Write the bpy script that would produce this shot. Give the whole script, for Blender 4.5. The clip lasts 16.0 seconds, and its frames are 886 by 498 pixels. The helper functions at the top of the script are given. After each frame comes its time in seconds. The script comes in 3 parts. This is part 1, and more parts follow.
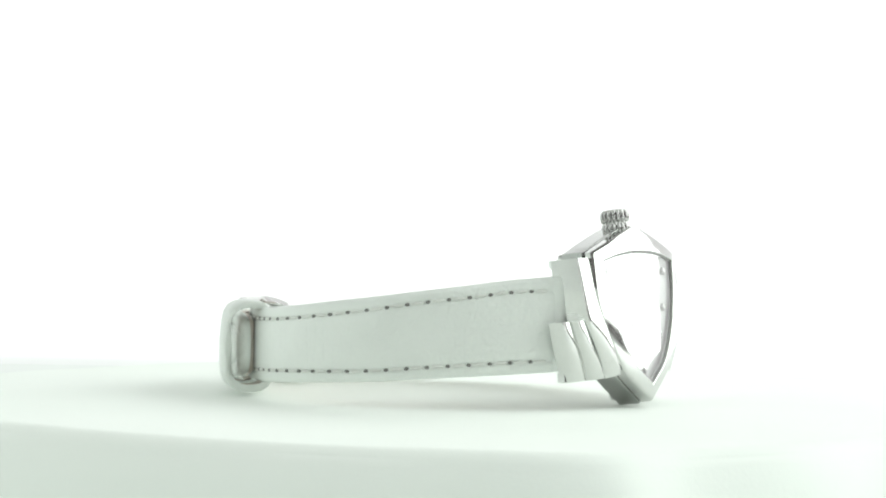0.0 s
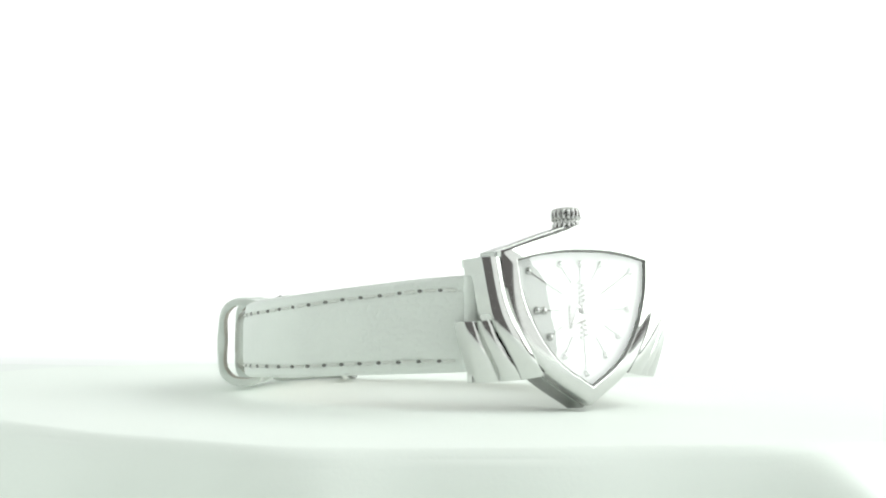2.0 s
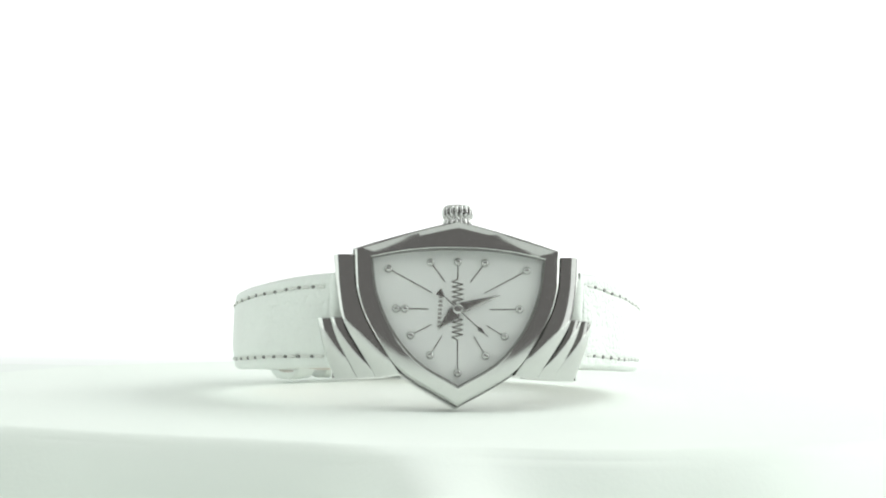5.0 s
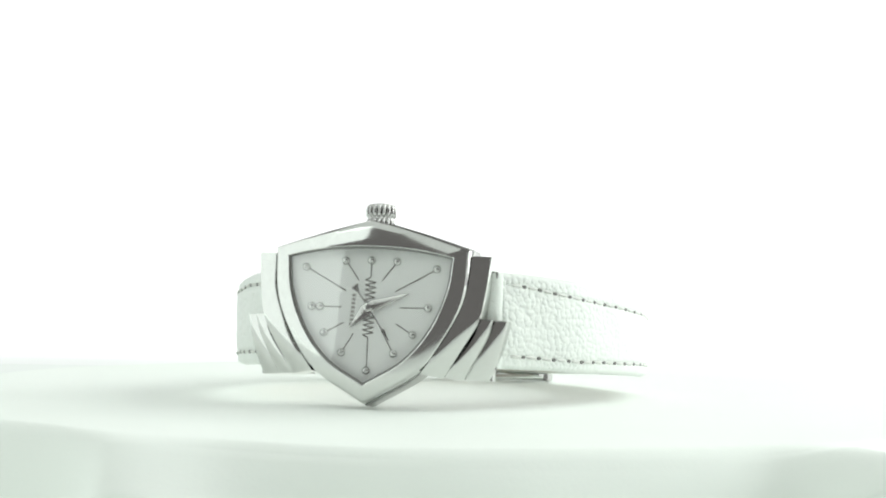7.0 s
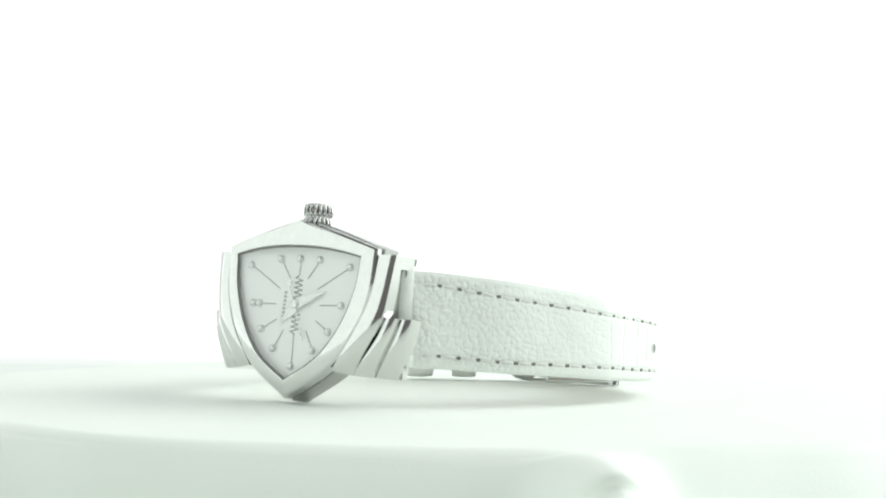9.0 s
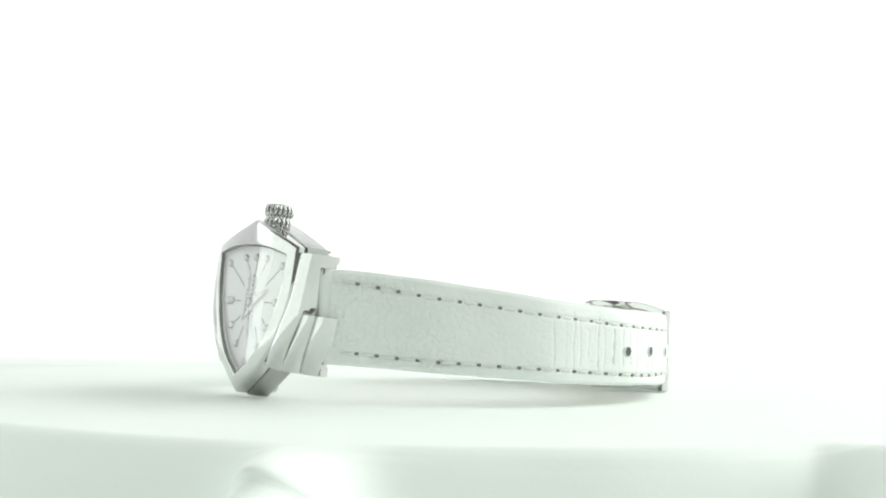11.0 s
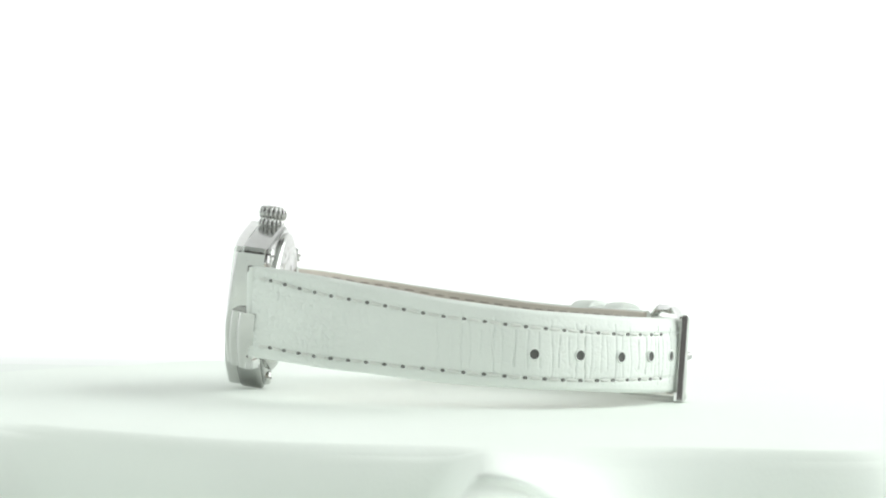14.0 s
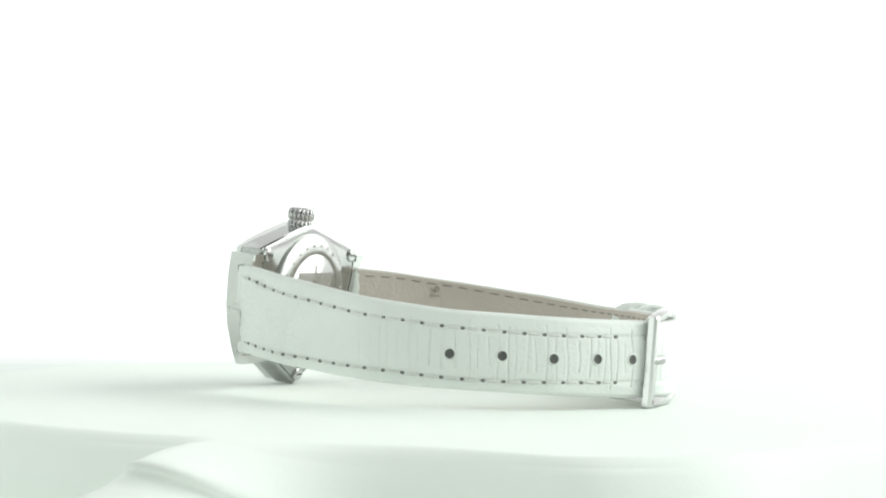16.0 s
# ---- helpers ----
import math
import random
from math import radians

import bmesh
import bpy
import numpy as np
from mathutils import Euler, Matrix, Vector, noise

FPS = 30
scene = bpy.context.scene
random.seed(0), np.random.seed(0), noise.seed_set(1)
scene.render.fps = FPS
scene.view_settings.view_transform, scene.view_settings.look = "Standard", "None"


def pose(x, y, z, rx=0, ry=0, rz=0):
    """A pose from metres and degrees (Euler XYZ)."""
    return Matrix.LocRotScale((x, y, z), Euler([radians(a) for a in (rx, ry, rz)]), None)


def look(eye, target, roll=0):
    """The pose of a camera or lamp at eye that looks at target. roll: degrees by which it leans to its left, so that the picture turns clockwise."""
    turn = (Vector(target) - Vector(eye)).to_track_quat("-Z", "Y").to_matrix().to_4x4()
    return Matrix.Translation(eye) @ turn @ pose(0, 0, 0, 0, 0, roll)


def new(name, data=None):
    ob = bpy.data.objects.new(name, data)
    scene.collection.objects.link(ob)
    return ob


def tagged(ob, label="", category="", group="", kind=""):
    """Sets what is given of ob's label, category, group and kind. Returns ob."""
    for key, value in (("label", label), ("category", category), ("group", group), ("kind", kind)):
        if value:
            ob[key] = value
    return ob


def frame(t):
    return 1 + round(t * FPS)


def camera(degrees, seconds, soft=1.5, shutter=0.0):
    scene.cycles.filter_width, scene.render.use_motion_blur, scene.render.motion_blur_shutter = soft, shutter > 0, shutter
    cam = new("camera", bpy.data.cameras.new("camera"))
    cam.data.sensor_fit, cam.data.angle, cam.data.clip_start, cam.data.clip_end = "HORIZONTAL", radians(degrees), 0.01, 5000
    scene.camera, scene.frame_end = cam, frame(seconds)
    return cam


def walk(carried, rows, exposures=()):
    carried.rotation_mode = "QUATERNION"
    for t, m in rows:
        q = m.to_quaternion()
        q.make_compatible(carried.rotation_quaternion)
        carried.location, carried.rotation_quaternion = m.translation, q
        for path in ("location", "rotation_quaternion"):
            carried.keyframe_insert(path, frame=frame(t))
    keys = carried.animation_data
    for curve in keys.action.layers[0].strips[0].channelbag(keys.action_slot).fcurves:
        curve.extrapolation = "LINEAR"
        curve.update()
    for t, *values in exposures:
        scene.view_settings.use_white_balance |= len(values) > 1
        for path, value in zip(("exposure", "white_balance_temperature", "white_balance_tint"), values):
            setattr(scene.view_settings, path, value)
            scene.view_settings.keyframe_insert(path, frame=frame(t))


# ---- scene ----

# camera, still on its tripod in front of the turntable
S = 0.290
OMEGA = 11.075                    # degrees a second, clockwise from above
cam = camera(24.57, 16.0, soft=2.1)
EYE = (-0.00132, -S, 0.0216)
aim = math.radians(0.194)
CAM_POSE = look(EYE, (EYE[0], EYE[1] + math.cos(aim), EYE[2] - math.sin(aim)), 0.98)
walk(cam, [(0.0, CAM_POSE), (16.0, CAM_POSE)], [(0.0, 0.0), (16.0, 0.0)])

# ---- world and lamps ----
world = bpy.data.worlds.new("studio")
scene.world = world
world.use_nodes = True
wbg = world.node_tree.nodes["Background"]
wbg.inputs["Color"].default_value = (1.0, 0.97, 0.94, 1)
wbg.inputs["Strength"].default_value = 0.18


def softbox(name, eye, target, sx, sy, watts, colour=(1, 1, 1)):
    la = bpy.data.lights.new(name, "AREA")
    la.shape, la.size, la.size_y, la.energy, la.color = "RECTANGLE", sx, sy, watts, colour
    ob = new(name, la)
    ob.matrix_basis = look(eye, target)
    return ob


softbox("softbox_right", (0.60, 0.12, 0.32), (0, 0, 0.01), 0.84, 0.66, 5.9, (0.95, 1.0, 0.97))
softbox("softbox_front_right", (0.50, -0.33, 0.18), (0, 0, 0.01), 0.20, 0.40, 0.25, (0.95, 1.0, 0.97))
softbox("softbox_left", (-0.60, -0.09, 0.20), (0, -0.05, 0.01), 1.10, 0.60, 2.5, (0.91, 1.0, 0.95))
softbox("softbox_top", (0.0, -0.22, 0.60), (0, 0.0, 0.0), 1.20, 0.90, 2.1, (0.91, 1.0, 0.94))


# ---- materials ----
def material(name):
    m = bpy.data.materials.new(name)
    m.use_nodes = True
    nt = m.node_tree
    return m, nt, nt.nodes["Principled BSDF"], nt.nodes["Material Output"]


def link(nt, a, b):
    nt.links.new(a, b)


def noise_node(nt, scale, detail=4.0, rough=0.55):
    co = nt.nodes.new("ShaderNodeTexCoord")
    n = nt.nodes.new("ShaderNodeTexNoise")
    n.inputs["Scale"].default_value, n.inputs["Detail"].default_value, n.inputs["Roughness"].default_value = scale, detail, rough
    link(nt, co.outputs["Object"], n.inputs["Vector"])
    return n


def ramp(nt, src, stops):
    r = nt.nodes.new("ShaderNodeValToRGB")
    els = r.color_ramp.elements
    while len(els) < len(stops):
        els.new(0.5)
    for e, (p, c) in zip(els, stops):
        e.position, e.color = p, (*c, 1)
    link(nt, src, r.inputs["Fac"])
    return r


def bump(nt, bsdf, src, strength, dist, prev=None):
    b = nt.nodes.new("ShaderNodeBump")
    b.inputs["Strength"].default_value, b.inputs["Distance"].default_value = strength, dist
    link(nt, src, b.inputs["Height"])
    if prev:
        link(nt, prev.outputs["Normal"], b.inputs["Normal"])
    link(nt, b.outputs["Normal"], bsdf.inputs["Normal"])
    return b


def steel(name, base, rough, spread=0.05):
    m, nt, p, o = material(name)
    p.inputs["Metallic"].default_value = 1.0
    n = noise_node(nt, 900, 3)
    r = ramp(nt, n.outputs["Fac"], [(0.3, [c * 0.96 for c in base]), (0.7, base)])
    link(nt, r.outputs["Color"], p.inputs["Base Color"])
    mr = nt.nodes.new("ShaderNodeMapRange")
    mr.inputs["To Min"].default_value, mr.inputs["To Max"].default_value = rough, rough + spread
    n2 = noise_node(nt, 220, 5)
    link(nt, n2.outputs["Fac"], mr.inputs["Value"])
    link(nt, mr.outputs["Result"], p.inputs["Roughness"])
    return m


STEEL = steel("polished_steel", (0.67, 0.68, 0.66), 0.05)
SATIN = steel("satin_steel", (0.44, 0.45, 0.435), 0.10, 0.06)
CROWN_STEEL = steel("crown_steel", (0.58, 0.58, 0.57), 0.09)
BACK_STEEL = steel("case_back_steel", (0.52, 0.53, 0.51), 0.20, 0.08)
BRUSHED = steel("brushed_steel", (0.70, 0.70, 0.68), 0.22, 0.12)
POINTER_STEEL = steel("hand_steel", (0.62, 0.62, 0.60), 0.12)


def plain(name, base, rough, grain=1200, contrast=0.06, bump_d=0.0):
    m, nt, p, o = material(name)
    n = noise_node(nt, grain, 5)
    r = ramp(nt, n.outputs["Fac"], [(0.3, [c * (1 - contrast) for c in base]), (0.7, base)])
    link(nt, r.outputs["Color"], p.inputs["Base Color"])
    p.inputs["Roughness"].default_value = rough
    if bump_d:
        bump(nt, p, n.outputs["Fac"], 0.6, bump_d)
    return m


def leather(name, base, scales=0.35, creases=1.0):
    m, nt, p, o = material(name)
    big, small = noise_node(nt, 120, 4), noise_node(nt, 2600, 4)
    r = ramp(nt, big.outputs["Fac"], [(0.25, [c * 0.93 for c in base]), (0.75, base)])
    link(nt, r.outputs["Color"], p.inputs["Base Color"])
    mr = nt.nodes.new("ShaderNodeMapRange")
    mr.inputs["To Min"].default_value, mr.inputs["To Max"].default_value = 0.30, 0.52
    link(nt, big.outputs["Fac"], mr.inputs["Value"])
    link(nt, mr.outputs["Result"], p.inputs["Roughness"])
    co = nt.nodes.new("ShaderNodeTexCoord")
    vo = nt.nodes.new("ShaderNodeTexVoronoi")
    vo.feature = "DISTANCE_TO_EDGE"
    vo.inputs["Scale"].default_value = 850
    link(nt, co.outputs["Object"], vo.inputs["Vector"])
    sc = ramp(nt, vo.outputs["Distance"], [(0.0, (0, 0, 0)), (0.22, (1, 1, 1))])
    b = bump(nt, p, sc.outputs["Color"], scales, 0.00015)
    b = bump(nt, p, small.outputs["Fac"], 0.5, 0.00006, b)
    # fine wandering creases
    for scale, hard in ((230, 0.30), (520, 0.22)):
        n = noise_node(nt, scale, 2.0, 0.5)
        n.inputs["Distortion"].default_value = 0.8
        line = ramp(nt, n.outputs["Fac"], [(0.45, (1, 1, 1)), (0.50, (0, 0, 0)), (0.55, (1, 1, 1))])
        b = bump(nt, p, line.outputs["Color"], hard * creases, 0.00012, b)
    return m


LEATHER = leather("white_leather", (0.80, 0.84, 0.80), 0.08, 0.55)
LINING = leather("taupe_lining", (0.60, 0.55, 0.49), 0.12)
LINING_THREAD = plain("taupe_thread", (0.34, 0.30, 0.26), 0.8, 4000, 0.15)
THREAD = plain("white_thread", (0.78, 0.80, 0.76), 0.7, 4000, 0.15, 0.00004)
DARK = plain("dark_hole", (0.10, 0.10, 0.095), 0.8)
# dark grey of needle holes and lint, and of the shade painted beside the lug
MARK_AND_SHADE = plain("mark_and_shade_grey", (0.20, 0.20, 0.19), 0.8)
INNER_WALL_SHADE = plain("inner_wall_shade_grey", (0.22, 0.22, 0.21), 0.5)
INK = plain("dial_print", (0.16, 0.15, 0.14), 0.5)
PALE_INK = plain("pale_print", (0.36, 0.35, 0.33), 0.5)
DIAL = plain("dial_white", (0.90, 0.92, 0.90), 0.45, 3000, 0.03)


def cloth_material():
    m, nt, p, o = material("white_cloth")
    big, weave = noise_node(nt, 14, 4), noise_node(nt, 1800, 3)
    r = ramp(nt, big.outputs["Fac"], [(0.25, (0.86, 0.91, 0.86)), (0.75, (0.89, 0.93, 0.89))])
    link(nt, r.outputs["Color"], p.inputs["Base Color"])
    p.inputs["Roughness"].default_value = 0.75
    bump(nt, p, weave.outputs["Fac"], 0.3, 0.00008)
    return m


CLOTH = cloth_material()


def glass_material():
    m, nt, p, o = material("crystal_glass")
    tr, gl, lw, pw, mr, mx = (nt.nodes.new(k) for k in ("ShaderNodeBsdfTransparent", "ShaderNodeBsdfGlossy", "ShaderNodeLayerWeight", "ShaderNodeMath", "ShaderNodeMapRange", "ShaderNodeMixShader"))
    gl.inputs["Roughness"].default_value = 0.02
    lw.inputs["Blend"].default_value = 0.5
    pw.operation = "POWER"
    pw.inputs[1].default_value = 3.2
    link(nt, lw.outputs["Facing"], pw.inputs[0])
    link(nt, pw.outputs[0], mr.inputs["Value"])
    mr.inputs["To Min"].default_value, mr.inputs["To Max"].default_value = 0.16, 1.0
    link(nt, mr.outputs["Result"], mx.inputs[0])
    link(nt, tr.outputs[0], mx.inputs[1])
    link(nt, gl.outputs[0], mx.inputs[2])
    link(nt, mx.outputs[0], o.inputs["Surface"])
    return m


GLASS = glass_material()


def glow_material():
    # the light on the sweep is put into its emission, dimmer to the left
    m, nt, p, o = material("glowing_white_backdrop")
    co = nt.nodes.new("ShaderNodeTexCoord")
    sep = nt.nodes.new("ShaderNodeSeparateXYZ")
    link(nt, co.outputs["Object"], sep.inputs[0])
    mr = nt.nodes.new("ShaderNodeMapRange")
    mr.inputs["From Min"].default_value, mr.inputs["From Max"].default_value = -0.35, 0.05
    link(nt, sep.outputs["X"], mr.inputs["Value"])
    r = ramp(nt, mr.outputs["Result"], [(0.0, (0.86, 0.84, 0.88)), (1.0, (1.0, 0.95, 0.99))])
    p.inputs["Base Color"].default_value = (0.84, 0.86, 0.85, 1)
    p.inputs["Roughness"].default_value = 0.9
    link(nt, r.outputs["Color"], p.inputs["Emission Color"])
    # emission fades out towards the table to soften the seam
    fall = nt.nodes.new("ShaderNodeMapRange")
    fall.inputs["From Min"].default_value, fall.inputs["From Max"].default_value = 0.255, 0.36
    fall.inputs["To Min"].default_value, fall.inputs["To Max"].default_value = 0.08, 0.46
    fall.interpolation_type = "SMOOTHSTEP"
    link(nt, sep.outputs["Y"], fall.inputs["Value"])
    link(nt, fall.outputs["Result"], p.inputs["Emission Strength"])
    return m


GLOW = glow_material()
TABLE = plain("white_table", (0.86, 0.90, 0.87), 0.6, 60, 0.04)


# ---- mesh helpers ----
def part(name, bm, mat, parent=None, label="", smooth=True, sharp=35):
    bmesh.ops.recalc_face_normals(bm, faces=bm.faces)
    me = bpy.data.meshes.new(name)
    for f in bm.faces:
        f.smooth = smooth
    bm.to_mesh(me)
    bm.free()
    if smooth:
        me.set_sharp_from_angle(angle=radians(sharp))
    for k in (mat if isinstance(mat, (list, tuple)) else [mat]):
        me.materials.append(k)
    ob = new(name, me)
    if parent:
        ob.parent = parent
    if label:
        tagged(ob, label)
    return ob


def loft(bm, rings, closed=True, cap0=False, cap1=False):
    """Skin rows of points, each of the same length."""
    vs = [[bm.verts.new(p) for p in r] for r in rings]
    n = len(rings[0])
    for a, b in zip(vs, vs[1:]):
        for i in range(n if closed else n - 1):
            j = (i + 1) % n
            bm.faces.new((a[i], a[j], b[j], b[i]))
    if cap0:
        bm.faces.new(vs[0])
    if cap1:
        bm.faces.new(vs[-1])
    return vs


def spline(pts, n):
    """n points evenly along a smooth curve through pts."""
    P = [np.array(p, float) for p in pts]
    P = [2 * P[0] - P[1]] + P + [2 * P[-1] - P[-2]]
    dense = []
    for i in range(1, len(P) - 2):
        a, b, c, d = P[i - 1:i + 3]
        for k in range(40):
            t = k / 40
            dense.append(0.5 * (2 * b + (c - a) * t + (2 * a - 5 * b + 4 * c - d) * t * t + (3 * b - a - 3 * c + d) * t ** 3))
    dense.append(P[-2])
    D = np.array(dense)
    L = np.concatenate([[0], np.cumsum(np.linalg.norm(np.diff(D[:, :2], axis=0), axis=1))])
    s = np.linspace(0, L[-1], n)
    return np.stack([np.interp(s, L, D[:, k]) for k in range(D.shape[1])], 1), L[-1]


# the case's own space: u along the strap, v towards the crown, w out of the dial; millimetres
CC = Vector((-15.873, -25.460, 13.022))
UU = Vector((0.88027, -0.47447, 0.0))
VV = Vector((0.05588, 0.10368, 0.99304))
NN = Vector((-0.47116, -0.87415, 0.11778))


def P3(u, v, w):
    return (CC + UU * u + VV * v + NN * w) * 0.001


CASE_FRAME = Matrix((
    (UU.x, VV.x, NN.x, CC.x * 0.001),
    (UU.y, VV.y, NN.y, CC.y * 0.001),
    (UU.z, VV.z, NN.z, CC.z * 0.001),
    (0, 0, 0, 1)))


def shield(apex, corner, side, tip, bow=0.0, n1=10, n2=26):
    """A shield outline, clockwise from the top: apex height, corner, points down the side, tip height."""
    top = [(corner[0] * k / n1, apex + (corner[1] - apex) * k / n1 + bow * 4 * (k / n1) * (1 - k / n1)) for k in range(n1)]
    dn, _ = spline([corner, *side, (0, tip)], n2)
    half = top + [tuple(p) for p in dn]
    return half + [(-x, y) for x, y in reversed(half[1:-1])]


INNER = shield(7.75, (11.15, 6.5), [(10.55, 2.0), (8.5, -2.9), (5.1, -7.0)], -10.05, 0.35)
OUTER = shield(11.3, (13.25, 7.65), [(12.85, 1.6), (10.8, -3.3), (7.1, -8.1)], -12.4, 0.12)


BOW = 0.004          # how far the bezel and crystal fall away across the watch, w = -BOW u^2


def ring(outline, k, w, d=0.0):
    out = []
    for x, y in outline:
        r = math.hypot(x, y) or 1
        out.append(P3(x * k + d * x / r, y * k + d * y / r, w))
    return out


def between(a, b, k):
    return [(p[0] + (q[0] - p[0]) * k, p[1] + (q[1] - p[1]) * k) for p, q in zip(a, b)]


watch = tagged(new("wristwatch"), "polished steel shield-shaped wristwatch with white leather strap lying on its edge", "watch")


def build_case():
    bm = bmesh.new()
    def face(outline, w, d=0.0):
        """One course of the bezel's front, bowed across the watch."""
        out = []
        for x, y in outline:
            r = math.hypot(x, y) or 1
            out.append(P3(x + d * x / r, y + d * y / r, w - BOW * x * x))
        return out
    loft(bm, [ring(INNER, 1.0, -0.25, 0.15), face(INNER, 0.85), face(INNER, 1.22, 0.04)]
             + [face(between(INNER, OUTER, k), 1.28 - 0.26 * k - 0.12 * k * k) for k in (0.07, 0.3, 0.5, 0.7, 0.86)]
             + [face(OUTER, 0.80, -0.14), face(OUTER, 0.62, -0.02), ring(OUTER, 1.0, -0.8), ring(OUTER, 1.0, -1.0, -0.15)])
    part("bezel", bm, STEEL, watch, "polished steel shield-shaped bezel", sharp=25)
    bm = bmesh.new()
    loft(bm, [ring(OUTER, 1.0, -0.9, -1.2), ring(OUTER, 1.0, -1.0, 0.10), ring(OUTER, 1.0, -1.2, 0.22), ring(OUTER, 1.0, -4.0, 0.22), ring(OUTER, 1.0, -4.25, 0.0),
              ring(OUTER, 0.99, -4.3, -0.25), ring(OUTER, 0.99, -4.6, -0.25), ring(OUTER, 0.9, -4.75, -0.6)], cap0=True, cap1=True)
    part("case_body", bm, SATIN, watch, sharp=25)
    # round case back with a raised rim
    bm = bmesh.new()
    prof = [(9.9, -4.6), (9.9, -5.15), (9.75, -5.3), (9.3, -5.5), (8.6, -5.68), (7.4, -5.84), (7.2, -5.78), (6.95, -5.76), (6.8, -5.85), (0.01, -5.9)]
    loft(bm, [[P3(r * math.cos(a), 0.2 + r * math.sin(a), w) for a in np.linspace(0, math.tau, 72, endpoint=False)] for r, w in prof], cap1=True)
    back = part("case_back", bm, BACK_STEEL, watch, "round polished steel case back")
    # engraved marks round the back, as plain bars
    for k in range(26):
        a = math.tau * k / 26
        if 9 < k % 13 < 12:
            continue
        bm = bmesh.new()
        box_uvw(bm, -0.16, 0.16, -0.42, 0.42, -0.02, 0.02)
        t = Matrix.Translation(P3(8.15 * math.cos(a), 0.2 + 8.15 * math.sin(a), -5.75)) @ CASE_FRAME.to_3x3().to_4x4() @ pose(0, 0, 0, 0, 0, math.degrees(a) - 90) @ pose(0, 0, 0, -6, 0, 0)
        bm.transform(t)
        part("engraving", bm, BRUSHED, back, smooth=False)
    for (u0, u1, v0, v1, m) in ((-4.6, -0.4, -4.4, 4.4, BRUSHED), (0.4, 4.6, 0.2, 4.4, BRUSHED), (-0.2, 0.1, -4.5, 5.6, BRUSHED), (0.4, 4.6, -4.2, -0.3, POINTER_STEEL)):
        bm = bmesh.new()
        box_uvw(bm, u0, u1, v0, v1, -5.95, -5.88)
        bm.transform(CASE_FRAME)
        part("back_panel", bm, m, back, smooth=False)
    for u, v in ((12.0, 6.9), (-12.0, 6.9), (0.0, -11.0)):
        bm = bmesh.new()
        prof = [(0.95, -4.4), (0.95, -4.95), (0.8, -5.1), (0.01, -5.1)]
        loft(bm, [[P3(u + r * math.cos(a), v + r * math.sin(a), w) for a in np.linspace(0, math.tau, 20, endpoint=False)] for r, w in prof], cap1=True)
        s = part("screw", bm, STEEL, watch)
        bm = bmesh.new()
        box_uvw(bm, u - 0.7, u + 0.7, v - 0.13, v + 0.13, -5.13, -5.08)
        bm.transform(CASE_FRAME)
        part("screw_slot", bm, DARK, s, smooth=False)


def box_uvw(bm, u0, u1, v0, v1, w0, w1, scale=0.001):
    vs = [bm.verts.new(Vector(p) * scale) for p in ((u0, v0, w0), (u1, v0, w0), (u1, v1, w0), (u0, v1, w0), (u0, v0, w1), (u1, v0, w1), (u1, v1, w1), (u0, v1, w1))]
    for f in ((3, 2, 1, 0), (4, 5, 6, 7), (0, 1, 5, 4), (1, 2, 6, 5), (2, 3, 7, 6), (3, 0, 4, 7)):
        bm.faces.new([vs[i] for i in f])


def build_crown():
    bm = bmesh.new()
    n = 144
    prof = [(1.2, 9.2, 0), (1.2, 10.3, 0), (1.7, 10.35, 0), (1.85, 10.6, .7), (1.95, 11.1, 1), (1.85, 11.6, .8), (1.66, 11.75, .3), (1.66, 11.85, .3), (1.88, 12.0, .8), (1.98, 12.5, 1),
            (1.98, 13.0, 1), (1.85, 13.4, .7), (1.6, 13.6, 0.1), (1.0, 13.75, 0), (0.02, 13.8, 0)]
    rings = []
    for r, v, f in prof:
        row = []
        for k in range(n):
            a = math.tau * k / n
            rr = r * (1 - 0.20 * f * (0.5 - 0.5 * math.cos(a * 18)) ** 2)
            row.append(P3(0.15 + rr * 1.03 * math.cos(a), v, -2.3 + rr * 1.03 * math.sin(a)))
        rings.append(row)
    loft(bm, rings, cap0=True, cap1=True)
    part("crown", bm, CROWN_STEEL, watch, "fluted polished steel winding crown", sharp=60)


def prism(bm, pts, w0, w1, inset=0.0):
    """A plate from an outline in u, v: back at w0, front at w1 with a small bevel."""
    cx, cy = sum(p[0] for p in pts) / len(pts), sum(p[1] for p in pts) / len(pts)
    def row(w, d):
        out = []
        for x, y in pts:
            r = math.hypot(x - cx, y - cy) or 1
            out.append(P3(x - d * (x - cx) / r, y - d * (y - cy) / r, w))
        return out
    loft(bm, [row(w0, 0), row(w1 - inset, 0), row(w1, inset)], cap0=True, cap1=True)


